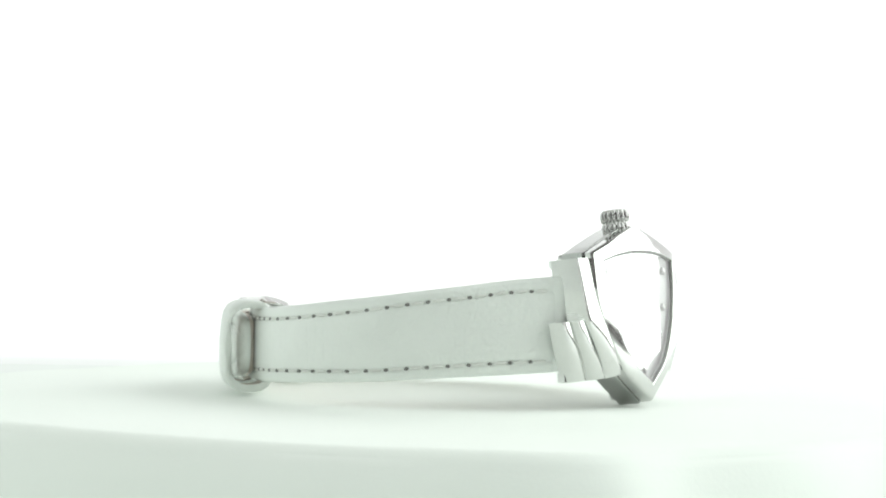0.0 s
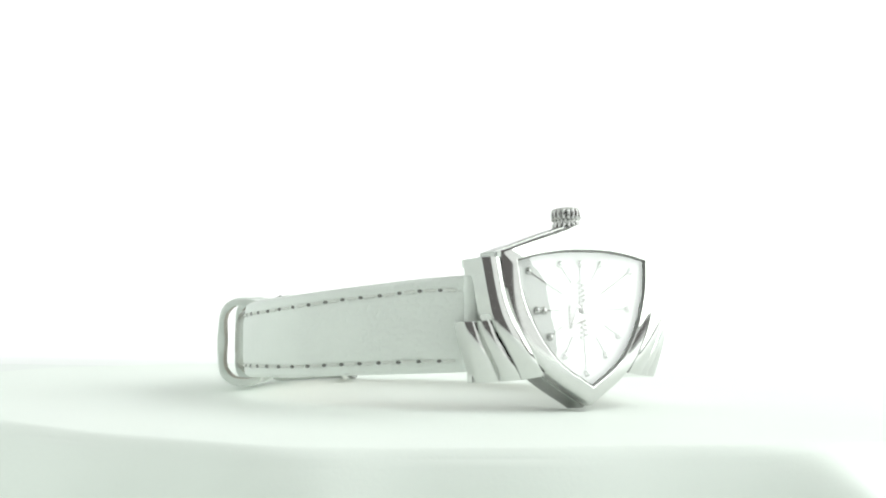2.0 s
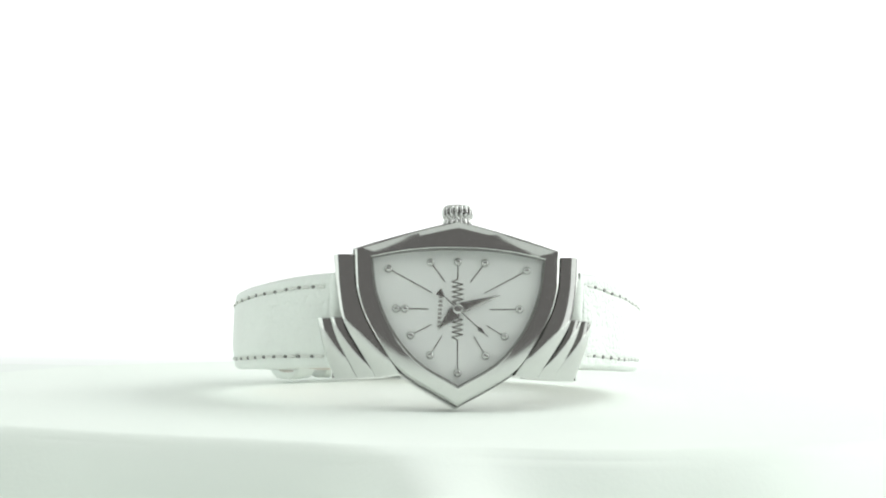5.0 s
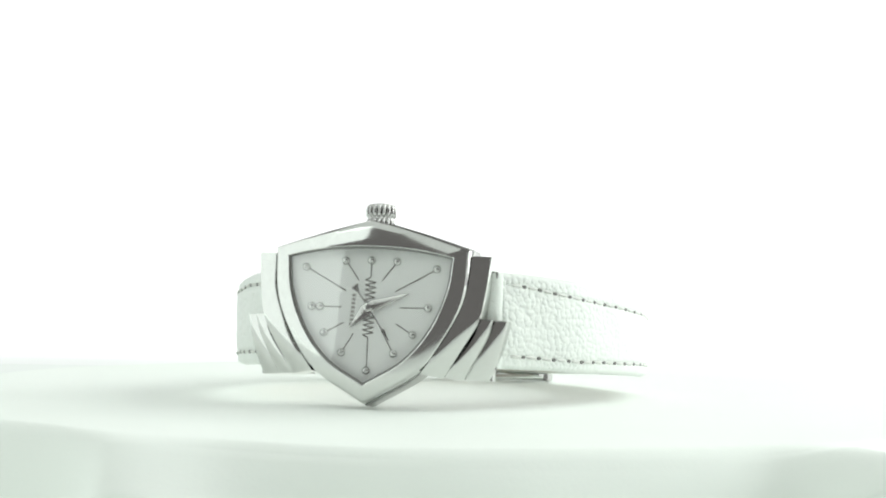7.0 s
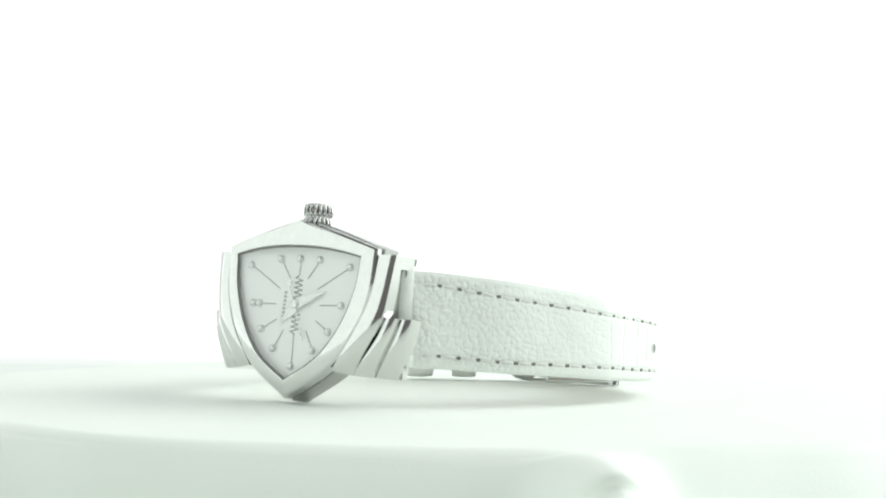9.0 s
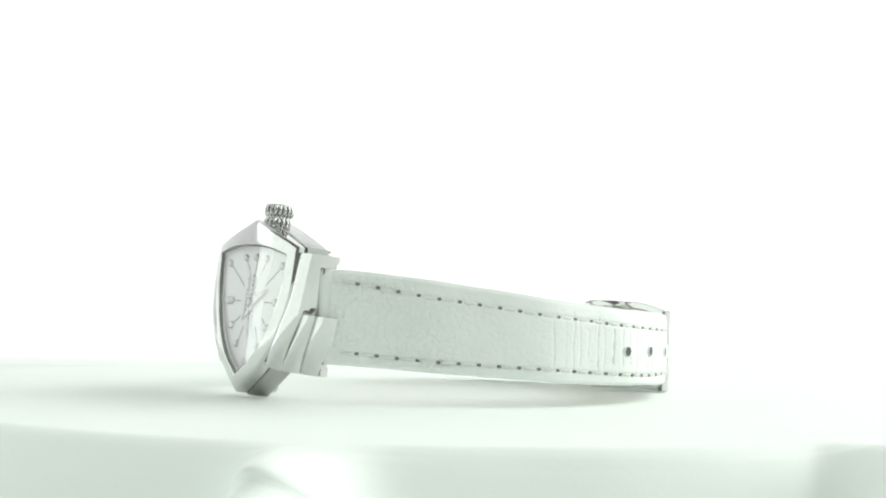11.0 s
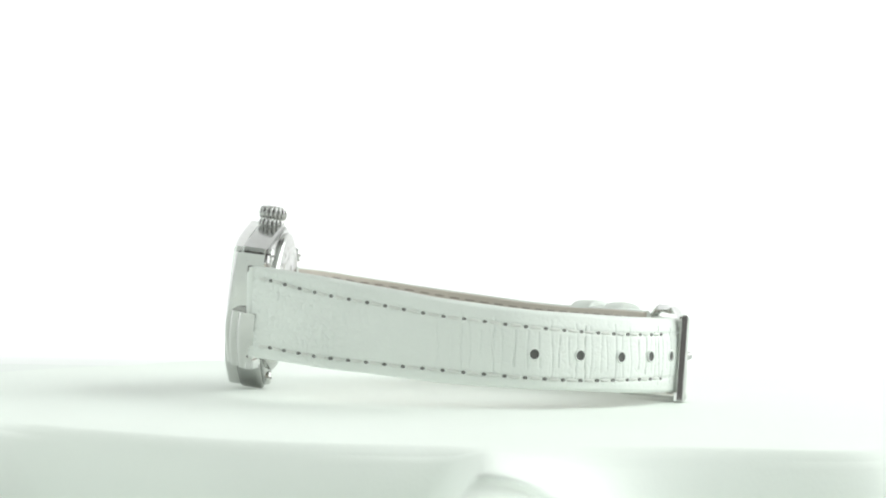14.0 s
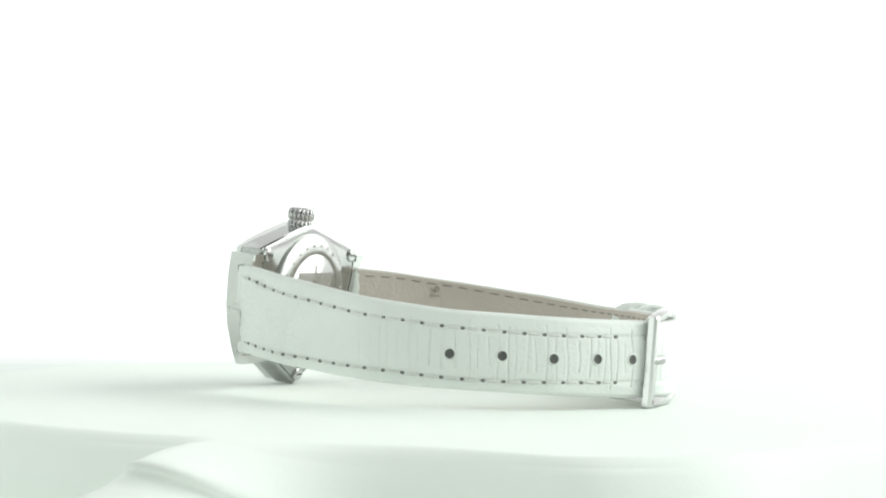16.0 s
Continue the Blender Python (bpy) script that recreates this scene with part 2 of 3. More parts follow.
def strip_plate(bm, left, right, top, lean, w_back, curl, bow=0.06, cols=9, edge=0.12):
    """A plate between two edge curves in u, v: its front leans back outwards, bows across, and curls back towards its foot."""
    def drop(v):
        return curl * max(0.0, -1.2 - v) ** 2 + 0.008 * max(0.0, v - 1.5) ** 2
    rings = []
    for (xl, yl), (xr, yr) in zip(left, right):
        row = [P3(xl, yl, w_back)]
        for k in range(cols + 1):
            t = k / cols
            x, y = xl + (xr - xl) * t, yl + (yr - yl) * t
            w = top - lean * abs(x) + bow * math.hypot(xr - xl, yr - yl) * 4 * t * (1 - t) - drop(y)
            if k in (0, cols):
                row.append(P3(x, y, w - edge))
                x += (0.04 if k == 0 else -0.04) * (1 if xr > xl else -1)
            row.append(P3(x, y, w))
            if k == cols:
                row[-1], row[-2] = row[-2], row[-1]
        row.append(P3(xr, yr, w_back))
        rings.append(row)
    loft(bm, rings, cap0=True, cap1=True)


def build_lug(sg):
    m = lambda pts: [(sg * float(p[0]), float(p[1])) for p in pts]
    N = 18
    side, _ = spline([(13.35, 6.9), (12.85, 1.6), (10.8, -3.3), (7.3, -8.35)], N)
    outer, _ = spline([(15.85, 6.95), (15.3, 1.8), (14.3, -2.2), (10.3, -8.75)], N)
    bm = bmesh.new()
    strip_plate(bm, m(side), m(outer), 3.2, 0.24, -4.6, 0.026, 0.07)
    lug = part("lug", bm, STEEL, watch, "stepped polished steel lug", sharp=30)
    mid, _ = spline([(14.75, -1.1), (13.6, -4.0), (10.2, -8.7)], N)
    o2, _ = spline([(16.25, -1.1), (15.25, -4.0), (12.6, -8.8)], N)
    bm = bmesh.new()
    strip_plate(bm, m(mid), m(o2), 4.25, 0.35, -4.65, 0.028, 0.09)
    part("fin", bm, STEEL, lug, sharp=30)
    mid3, _ = spline([(16.25, -1.15), (15.25, -4.0), (12.6, -8.8)], N)
    o3, _ = spline([(17.75, -1.1), (17.0, -4.6), (15.5, -8.85)], N)
    bm = bmesh.new()
    strip_plate(bm, m(mid3), m(o3), 3.5, 0.35, -4.7, 0.028, 0.09)
    part("fin", bm, STEEL, lug, sharp=30)
    # cheek behind the fins, and the arms that hold the strap's bar above and below
    bm = bmesh.new()
    prism(bm, m([(12.8, 5.6), (14.6, 5.6), (14.4, -1.5), (14.2, -8.6), (8.6, -8.6), (11.0, -3.2)]), -4.5, -3.2, 0.1)
    part("lug_cheek", bm, STEEL, lug, sharp=25)
    for v0, v1, wb, ui, uo in ((5.95, 6.95, -4.95, 13.4, 15.75), (-8.75, -7.5, -5.0, 11.5, 15.9)):
        bm = bmesh.new()
        prism(bm, m([(ui, v0), (ui, v1), (uo, v1), (uo, v0)]), wb, -1.6 if v0 > 0 else -3.9, 0.1)
        part("lug_arm", bm, STEEL, lug, sharp=25)


DOTS = [(-8.9, 5.1), (-3.5, 6.0), (0.0, 6.1), (3.5, 6.0), (8.9, 5.1), (7.95, 0.1), (6.05, -3.4), (3.6, -5.9), (0.05, -8.15), (-3.5, -5.9), (-6.0, -3.4), (-6.75, 0.0), (-7.9, 0.0)]
ENDS = [(-3.3, 2.1), (-1.6, 3.5), (0.0, 3.9), (1.6, 3.5), (3.4, 2.1), (4.1, 0.05), (3.7, -2.0), (2.1, -3.4), (0.0, -3.8), (-2.0, -3.4), (-3.4, -2.0), (-3.8, 0.0)]


def stroke(bm, a, b, wd, w0, w1):
    dx, dy = b[0] - a[0], b[1] - a[1]
    l = math.hypot(dx, dy)
    nx, ny = -dy / l * wd / 2, dx / l * wd / 2
    c = [(a[0] + nx, a[1] + ny), (a[0] - nx, a[1] - ny), (b[0] - nx, b[1] - ny), (b[0] + nx, b[1] + ny)]
    lo, hi = [bm.verts.new(P3(*p, w0)) for p in c], [bm.verts.new(P3(*p, w1)) for p in c]
    bm.faces.new(hi)
    for i in range(4):
        bm.faces.new((lo[i], lo[(i + 1) % 4], hi[(i + 1) % 4], hi[i]))


def hand_mesh(bm, pts, ridge, w0, h):
    """A faceted hand: an outline in its own x, y with a raised centre line."""
    lo = [bm.verts.new(Vector((x, y, w0)) * 0.001) for x, y in pts]
    hi = [bm.verts.new(Vector((x, y, w0 + h)) * 0.001) for x, y in pts]
    a, b = [bm.verts.new(Vector((x, y, w0 + h * 2.0)) * 0.001) for x, y in ridge]
    n = len(pts)
    bm.faces.new(lo)
    for i in range(n):
        bm.faces.new((lo[i], lo[(i + 1) % n], hi[(i + 1) % n], hi[i]))
    best = [min((a, b), key=lambda q: (q.co - v.co).length) for v in hi]
    for i in range(n):
        j = (i + 1) % n
        if best[i] is best[j]:
            bm.faces.new((hi[i], hi[j], best[i]))
        else:
            bm.faces.new((hi[i], hi[j], best[j], best[i]))


def build_dial():
    bm = bmesh.new()
    loft(bm, [ring(INNER, 1.0, -0.5, 0.2), ring(INNER, 1.0, -0.05, 0.2)], cap0=True, cap1=True)
    dial = part("dial", bm, DIAL, watch, "white shield-shaped dial")
    for (x, y) in DOTS:
        bm = bmesh.new()
        prof = [(0.56, -0.05), (0.54, 0.15), (0.40, 0.36), (0.2, 0.45), (0.01, 0.47)]
        loft(bm, [[P3(x + r * math.cos(a), y + r * math.sin(a), w) for a in np.linspace(0, math.tau, 18, endpoint=False)] for r, w in prof], cap1=True)
        part("hour_dot", bm, STEEL, dial, "domed chrome hour marker", sharp=80)
    for d, e in zip(DOTS, ENDS):
        bm = bmesh.new()
        stroke(bm, d, e, 0.13, -0.06, 0.0)
        part("hour_line", bm, INK, dial, "fine dark hour line", smooth=False)
    for sgn in (1, -1):
        bm = bmesh.new()
        zz = [(0.0, sgn * 3.9)] + [((0.72 if k % 2 else -0.72), sgn * (3.55 - 0.32 * k)) for k in range(9)] + [(0.0, sgn * 0.6)]
        for a, b in zip(zz, zz[1:]):
            stroke(bm, a, b, 0.14, -0.06, 0.01)
        part("zigzag_line", bm, INK, dial, "dark zigzag line", smooth=False)
    # maker's name shown as a row of plain bars along the dial's left of centre
    for k in range(8):
        bm = bmesh.new()
        y = -2.15 + k * 0.53
        stroke(bm, (-2.62 + k * 0.03, y), (-2.12 + k * 0.03, y), 0.32, -0.06, 0.0)
        part("print_bar", bm, PALE_INK, dial, smooth=False)
    # hour and minute pointers
    hub = CASE_FRAME
    def hand(name, pts, ridge, w, deg, mat, label):
        bm = bmesh.new()
        hand_mesh(bm, pts, ridge, 0, 0.08)
        ob = part(name, bm, mat, watch, label, sharp=10)
        ob.matrix_basis = hub @ pose(0, 0, w * 0.001, 0, 0, deg)
        return ob
    hand("hour_hand", [(-0.6, -0.25), (0.6, -0.85), (3.7, 0.0), (0.6, 0.85), (-0.6, 0.25)], [(0.4, 0), (3.0, 0)], 0.10, 226, POINTER_STEEL, "faceted steel hour hand")
    hand("minute_hand", [(-0.7, -0.2), (0.6, -0.72), (5.75, -0.04), (5.75, 0.04), (0.6, 0.72), (-0.7, 0.2)], [(0.5, 0), (5.0, 0)], 0.28, 19, POINTER_STEEL, "faceted steel minute hand")
    bm = bmesh.new()
    for pts in ([(-3.4, -0.55), (-2.2, 0.0), (-3.4, 0.55)], [(-2.6, -0.07), (5.2, -0.07), (5.2, 0.07), (-2.6, 0.07)], [(3.4, 0.0), (3.7, -0.3), (4.9, 0.0), (3.7, 0.3)]):
        lo = [bm.verts.new(Vector((x, y, 0.0)) * 0.001) for x, y in pts]
        hi = [bm.verts.new(Vector((x, y, 0.07)) * 0.001) for x, y in pts]
        bm.faces.new(lo), bm.faces.new(hi)
        for i in range(len(pts)):
            j = (i + 1) % len(pts)
            bm.faces.new((lo[i], lo[j], hi[j], hi[i]))
    sec = part("second_hand", bm, POINTER_STEEL, watch, "thin steel seconds hand with arrow tip", smooth=False)
    bm = bmesh.new()
    prof = [(0.62, 0.0), (0.62, 0.62), (0.5, 0.7), (0.22, 0.7), (0.2, 0.66), (0.01, 0.66)]
    loft(bm, [[P3(r * math.cos(a), r * math.sin(a), w) for a in np.linspace(0, math.tau, 24, endpoint=False)] for r, w in prof], cap1=True)
    part("hand_hub", bm, STEEL, watch)
    # added ring between crystal and bezel: shade of the bezel's inner wall as dark grey
    bm = bmesh.new()
    def course(w, d):
        return [P3(x + d * x / math.hypot(x, y), y + d * y / math.hypot(x, y), w - BOW * x * x) for x, y in INNER]
    loft(bm, [course(0.78, 0.02), course(1.03, 0.02), course(1.03, -0.26), course(0.78, -0.26)])
    part("inner_wall_shade", bm, INNER_WALL_SHADE, watch, "thin dark grey ring added for the shade on the bezel's inner wall", sharp=30)
    # domed crystal
    bm = bmesh.new()
    rings = [[P3(x * k, y * k, 0.95 - BOW * (x * k) ** 2 + 0.12 * (1 - k * k)) for x, y in INNER] for k in (1.0, 0.8, 0.55, 0.3, 0.1)]
    loft(bm, rings, cap1=True)
    c = part("crystal", bm, GLASS, watch, "clear domed watch crystal", sharp=80)
    c.visible_shadow = False
    return sec


# strap paths seen from above: x, y, upper edge, lower edge, upper stitch row, lower stitch row (mm)
STRAP_A = [(-27.6, -14.4, 17.5, 5.1, 15.6, 6.6), (-29.2, -8.3, 16.9, 4.7, 15.3, 6.3), (-29.9, -3.2, 16.2, 4.4, 14.6, 5.96), (-29.9, 2.1, 15.5, 4.05, 13.95, 5.56),
           (-28.6, 10.1, 14.4, 3.4, 12.7, 4.87), (-25.2, 17.0, 13.5, 3.0, 11.7, 4.5), (-19.3, 22.4, 12.7, 2.5, 11.0, 4.1), (-11.0, 26.0, 12.3, 2.0, 10.7, 3.7), (-3.0, 28.0, 12.3, 1.5, 10.6, 3.2), (6.0, 29.4, 12.2, 1.2, 10.5, 3.0)]
STRAP_B = [(0.0, -29.9, 17.9, 5.4, 16.3, 7.08), (3.7, -28.3, 17.7, 5.2, 15.99, 6.93), (8.2, -26.0, 17.2, 4.9, 15.15, 6.47), (12.8, -23.15, 16.6, 4.5, 14.27, 6.0), (16.6, -19.8, 15.9, 4.2, 13.6, 5.75),
           (20.5, -16.3, 15.2, 3.8, 12.87, 5.4), (24.0, -12.3, 14.4, 3.4, 12.1, 5.1), (26.4, -7.0, 13.7, 3.0, 11.45, 4.65), (28.5, -0.85, 13.0, 2.7, 10.75, 4.17), (28.4, 5.8, 12.6, 2.4, 10.2, 3.8),
           (27.2, 12.4, 12.2, 2.0, 9.8, 3.7), (24.6, 18.3, 11.9, 1.7, 9.6, 3.6), (21.4, 23.3, 11.7, 1.4, 9.5, 3.5), (17.5, 27.6, 11.5, 1.3, 9.5, 3.4), (12.0, 30.3, 11.4, 1.3, 9.6, 3.3),
           (5.0, 31.4, 11.4, 1.5, 9.6, 3.4), (-2.0, 31.0, 11.5, 2.2, 9.7, 4.0), (-6.0, 30.1, 11.4, 2.3, 9.5, 4.2), (-8.4, 29.4, 11.2, 2.5, 9.2, 4.5), (-10.1, 28.8, 10.6, 3.1, 8.8, 5.1), (-10.8, 28.5, 9.6, 4.2, 8.2, 5.6), (-11.1, 28.4, 8.2, 5.4, 7.4, 6.2)]


def scale_relief(s, z, seed):
    """Height of the lizard grain, 0 in the seams to 1 on a scale's crown: uneven rounded cells, a little longer across the strap's run."""
    warp = 0.30 * noise.noise(Vector((s * 0.35, z * 0.35, seed + 9)))
    d, _ = noise.voronoi(Vector((s / 0.98 + warp, z / 0.78 - warp, seed * 1.7)))
    e = min(1.0, (d[1] - d[0]) / 0.24)
    return e * e * (3 - 2 * e)


def frame_at(path, side, i):
    a, b = path[max(i - 1, 0)], path[min(i + 1, len(path) - 1)]
    t = np.array([b[0] - a[0], b[1] - a[1]])
    t = t / np.linalg.norm(t)
    return t, np.array([-t[1], t[0]]) * side


def build_strap(pts, side, label, seed, crease_from, strong, depth=1.0):
    path, length = spline(pts, int(1 + sum(math.dist(a[:2], b[:2]) for a, b in zip(pts, pts[1:])) / 0.125))
    n = len(path)
    M = 72
    rng = random.Random(seed)
    creases = []
    while crease_from < 82:
        creases.append((crease_from, rng.uniform(0.45, 1.0), rng.uniform(0.08, 0.12), rng.uniform(0.08, 0.20) * depth * min(1.0, (crease_from - 20) / 24)))
        crease_from += rng.uniform(0.9, 1.8)
    rings = []
    for i, (x, y, zt, zb, st, sb) in enumerate(path):
        t, nrm = frame_at(path, side, i)
        s = length * i / (n - 1)
        mid, half = (zt + zb) / 2, (zt - zb) / 2
        row = []
        endr = min(1.0, math.sqrt(max(0.0, min(s, length - s)) / 0.8 + 0.05))
        fade = max(0.0, 1 - (s / 27.0) ** 2)
        for k in range(M + 1):
            q = 1 - 2 * k / M
            z = mid + half * q
            o = 0.45 * (1 - abs(q) ** 3.2) - 0.9 * max(0, abs(q) - 0.93) / 0.07 * 0.6
            for zs in (st, sb):
                o -= 0.16 * math.exp(-((z - zs) / 0.28) ** 2)
            patch = 0.75 + 0.5 * noise.noise(Vector((s * 0.12, z * 0.15, seed + 4)))
            o += max(0.0, (strong * fade + 0.02) * patch) * (scale_relief(s, z, seed) - 0.6)
            for cs, cl, cw, cd in creases:
                if abs(s - cs) < 0.6:
                    wob = 0.16 * math.sin(z * 0.8 + cs * 3)
                    if abs(q) < 0.8 * cl:
                        o -= cd * math.exp(-((s - cs - wob * 0.6) / cw) ** 2)
            o += 0.12 * noise.noise(Vector((s * 0.22, z * 0.3, seed))) + 0.07 * fade * noise.noise(Vector((s * 0.45 + z * 0.3, z * 1.5, seed + 2)))
            o = o * endr - (1 - endr) * 0.7
            row.append((Vector((x + nrm[0] * o, y + nrm[1] * o, z))) * 0.001)
        inner = -1.15
        row.append(Vector((x + nrm[0] * inner, y + nrm[1] * inner, zb + 0.15)) * 0.001)
        row.append(Vector((x + nrm[0] * inner, y + nrm[1] * inner, zt - 0.15)) * 0.001)
        rings.append(row)
    bm = bmesh.new()
    loft(bm, rings, cap0=True, cap1=True)
    strap = part("strap", bm, LEATHER, watch, label, sharp=70)
    # lining, a thinner layer on the wrist's side
    rings = []
    for i, (x, y, zt, zb, st, sb) in enumerate(path[::5]):
        t, nrm = frame_at(path, side, min(i * 5, n - 1))
        row = []
        for k, (o, z) in enumerate([(-1.1, zt - 0.25)] + [(-1.75 - 0.10 * noise.noise(Vector((i * 0.6, k, 3))), zt - 0.35 - (zt - zb - 0.7) * k / 12) for k in range(13)] + [(-1.1, zb + 0.25)]):
            row.append(Vector((x + nrm[0] * o, y + nrm[1] * o, z)) * 0.001)
        rings.append(row)
    bm = bmesh.new()
    loft(bm, rings, cap0=True, cap1=True)
    part("lining", bm, LINING, strap, "taupe leather lining", sharp=70)
    return strap, path, length


def stitch_data():
    bm = bmesh.new()
    rings = []
    for x, r in ((-0.85, 0.02), (-0.75, 0.13), (-0.3, 0.19), (0.3, 0.19), (0.75, 0.13), (0.85, 0.02)):
        rings.append([Vector((x, 0.06 * math.cos(x * 1.8) - 0.02 + r * math.cos(a), r * 1.1 * math.sin(a))) * 0.001 for a in np.linspace(0, math.tau, 8, endpoint=False)])
    loft(bm, rings, cap0=True, cap1=True)
    for f in bm.faces:
        f.smooth = True
    me = bpy.data.meshes.new("stitch")
    bm.to_mesh(me)
    bm.free()
    me.materials.append(THREAD)
    bm = bmesh.new()
    vs = [[Vector((r * math.cos(a) * 1.15, h, r * math.sin(a) * 0.85)) * 0.001 for a in np.linspace(0, math.tau, 10, endpoint=False)] for r, h in ((0.27, -0.35), (0.26, 0.05), (0.15, 0.08))]
    loft(bm, vs, cap0=True, cap1=True)
    hole = bpy.data.meshes.new("stitch_hole")
    bm.to_mesh(hole)
    bm.free()
    hole.materials.append(MARK_AND_SHADE)
    return me, hole


STITCH, STITCH_HOLE = stitch_data()
INNER_STITCH = STITCH.copy()
INNER_STITCH.transform(Matrix.Diagonal((0.95, 0.6, 0.6, 1)))
INNER_STITCH.materials.clear()
INNER_STITCH.materials.append(LINING_THREAD)


def sew(strap, path, length, side, rows=((4, 0.26), (5, 0.26)), pitch=2.57, start=2.0, inner=False, stop=1.0):
    n = len(path)
    for col, off in rows:
        k = 0
        while start + k * pitch < length - stop:
            for name, me, ds in ((("stitch", INNER_STITCH, 0.0),) if inner else (("stitch", STITCH, 0.0), ("stitch_hole", STITCH_HOLE, pitch / 2))):
                s = start + k * pitch + ds
                if s > length - 0.8:
                    continue
                f = s / length * (n - 1)
                i = min(int(f), n - 2)
                p = path[i] + (path[i + 1] - path[i]) * (f - i)
                t, nrm = frame_at(path, side, i)
                ob = new(name, me)
                ob.parent = strap
                ex = Vector((t[0], t[1], (path[i + 1][col] - path[i][col]) / (length / (n - 1)))).normalized()
                ey = Vector((nrm[0], nrm[1], 0))
                ez = ex.cross(ey)
                o = off if name == "stitch" else off + 0.02
                m = Matrix((ex, ey, ez)).transposed().to_4x4()
                m.translation = Vector((p[0] + nrm[0] * o, p[1] + nrm[1] * o, p[col] + (0 if not inner else 0.6 if col == 4 else -0.5))) * 0.001
                ob.matrix_basis = m
            k += 1


def strap_hole(strap, path, side, xy, z):
    i = min(range(len(path)), key=lambda k: math.dist(path[k][:2], xy))
    t, nrm = frame_at(path, side, i)
    x, y = path[i][:2]
    bm = bmesh.new()
    rings = []
    for r, o in ((0.86, 0.40), (0.80, 0.62), (0.70, 0.63), (0.66, 0.58), (0.64, 0.57)):
        rings.append([Vector((x + nrm[0] * o + t[0] * r * math.cos(a), y + nrm[1] * o + t[1] * r * math.cos(a), z + r * math.sin(a))) * 0.001 for a in np.linspace(0, math.tau, 20, endpoint=False)])
    loft(bm, rings, cap1=True)
    bm.faces.ensure_lookup_table()
    bm.faces[-1].material_index = 1
    part("strap_hole", bm, [LEATHER, DARK], strap, "round punched strap hole", sharp=70)


def tube(bm, pts, rx, rz, seg=10, closed=False, axis=(0, 0, 1)):
    """A rounded rod along pts (mm): rx across, rz along axis."""
    n = len(pts)
    rings = []
    for i, p in enumerate(pts):
        a, b = (pts[(i - 1) % n], pts[(i + 1) % n]) if closed else (pts[max(i - 1, 0)], pts[min(i + 1, n - 1)])
        t = (Vector(b) - Vector(a)).normalized()
        e1 = Vector(axis).cross(t)
        e1 = e1.normalized() if e1.length > 1e-3 else Vector((1, 0, 0))
        e2 = t.cross(e1)
        rings.append([(Vector(p) + e1 * rx * math.copysign(abs(math.cos(k)) ** 0.7, math.cos(k)) + e2 * rz * math.copysign(abs(math.sin(k)) ** 0.7, math.sin(k))) * 0.001 for k in np.linspace(0, math.tau, seg, endpoint=False)])
    if closed:
        rings.append(rings[0])
    loft(bm, rings, cap0=not closed, cap1=not closed)
    if closed:
        bmesh.ops.remove_doubles(bm, verts=bm.verts, dist=1e-7)


def build_buckle():
    # the frame: a rounded loop that stands upright, its straight bar over the pierced strap
    bar, far = Vector((20.7, 25.9, 0)), Vector((2.5, 31.2, 0))
    d = far - bar
    z0, z1, r = 0.8, 12.5, 4.0
    L = d.length
    bow = Vector((0.34, 0.94, 0))
    def at(s, z):
        return bar + d * (s / L) + bow * (0.9 * math.sin(math.pi * s / L)) + Vector((0, 0, z))
    pts = [at(s, z1 - 1.05 * max(0.0, 1 - s / 7.0) ** 1.5) for s in np.linspace(0, L - r, 10)]
    pts += [at(L - r + r * math.sin(a), z1 - r + r * math.cos(a)) for a in np.linspace(0.15, math.pi / 2, 7)]
    pts += [at(L - r + r * math.cos(a), z0 + r - r * math.sin(a)) for a in np.linspace(0, math.pi / 2 - 0.15, 7)]
    pts += [at(s, z0) for s in np.linspace(L - r, 0, 10)]
    bm = bmesh.new()
    tube(bm, pts, 0.65, 0.65, 12, axis=(0.9, -0.3, 0.05))
    buckle = part("buckle", bm, STEEL, watch, "rounded polished steel strap buckle")
    bm = bmesh.new()
    rings = []
    for z, k in ((0.05, 0.8), (0.25, 1.0), (12.2, 1.0), (12.5, 0.8)):
        lean = (z - 6.5) * 0.06
        e1, e2 = Vector((0.55, 0.83, 0)), Vector((0.83, -0.55, 0))
        rings.append([(bar + e1 * x * k + e2 * (y * k) + Vector((0, lean, z * 0.97))) * 0.001 for x, y in ((-0.75, -0.5), (-0.75, 0.3), (-0.35, 0.65), (0.45, 0.65), (0.8, 0.35), (0.8, -0.5))])
    loft(bm, rings, cap0=True, cap1=True)
    part("buckle_bar", bm, STEEL, buckle, "flat faceted buckle bar", sharp=25)
    for z, z2 in ((11.2, 10.9), (0.8, 0.9)):
        bm = bmesh.new()
        tube(bm, [bar + Vector((0, 0, z)), Vector((15.5, 24.0, (z + z2) / 2)), Vector((10.8, 22.0, z2))], 0.5, 0.4, 10)
        part("buckle_arm", bm, STEEL, buckle)
    bm = bmesh.new()
    tube(bm, [Vector((20.9, 26.0, 6.3)), Vector((20.4, 26.9, 6.4)), Vector((19.7, 27.5, 6.4)), Vector((18.7, 27.7, 6.4))], 0.6, 0.6, 10)
    part("buckle_pin", bm, SATIN, buckle, "steel buckle pin")
    return buckle


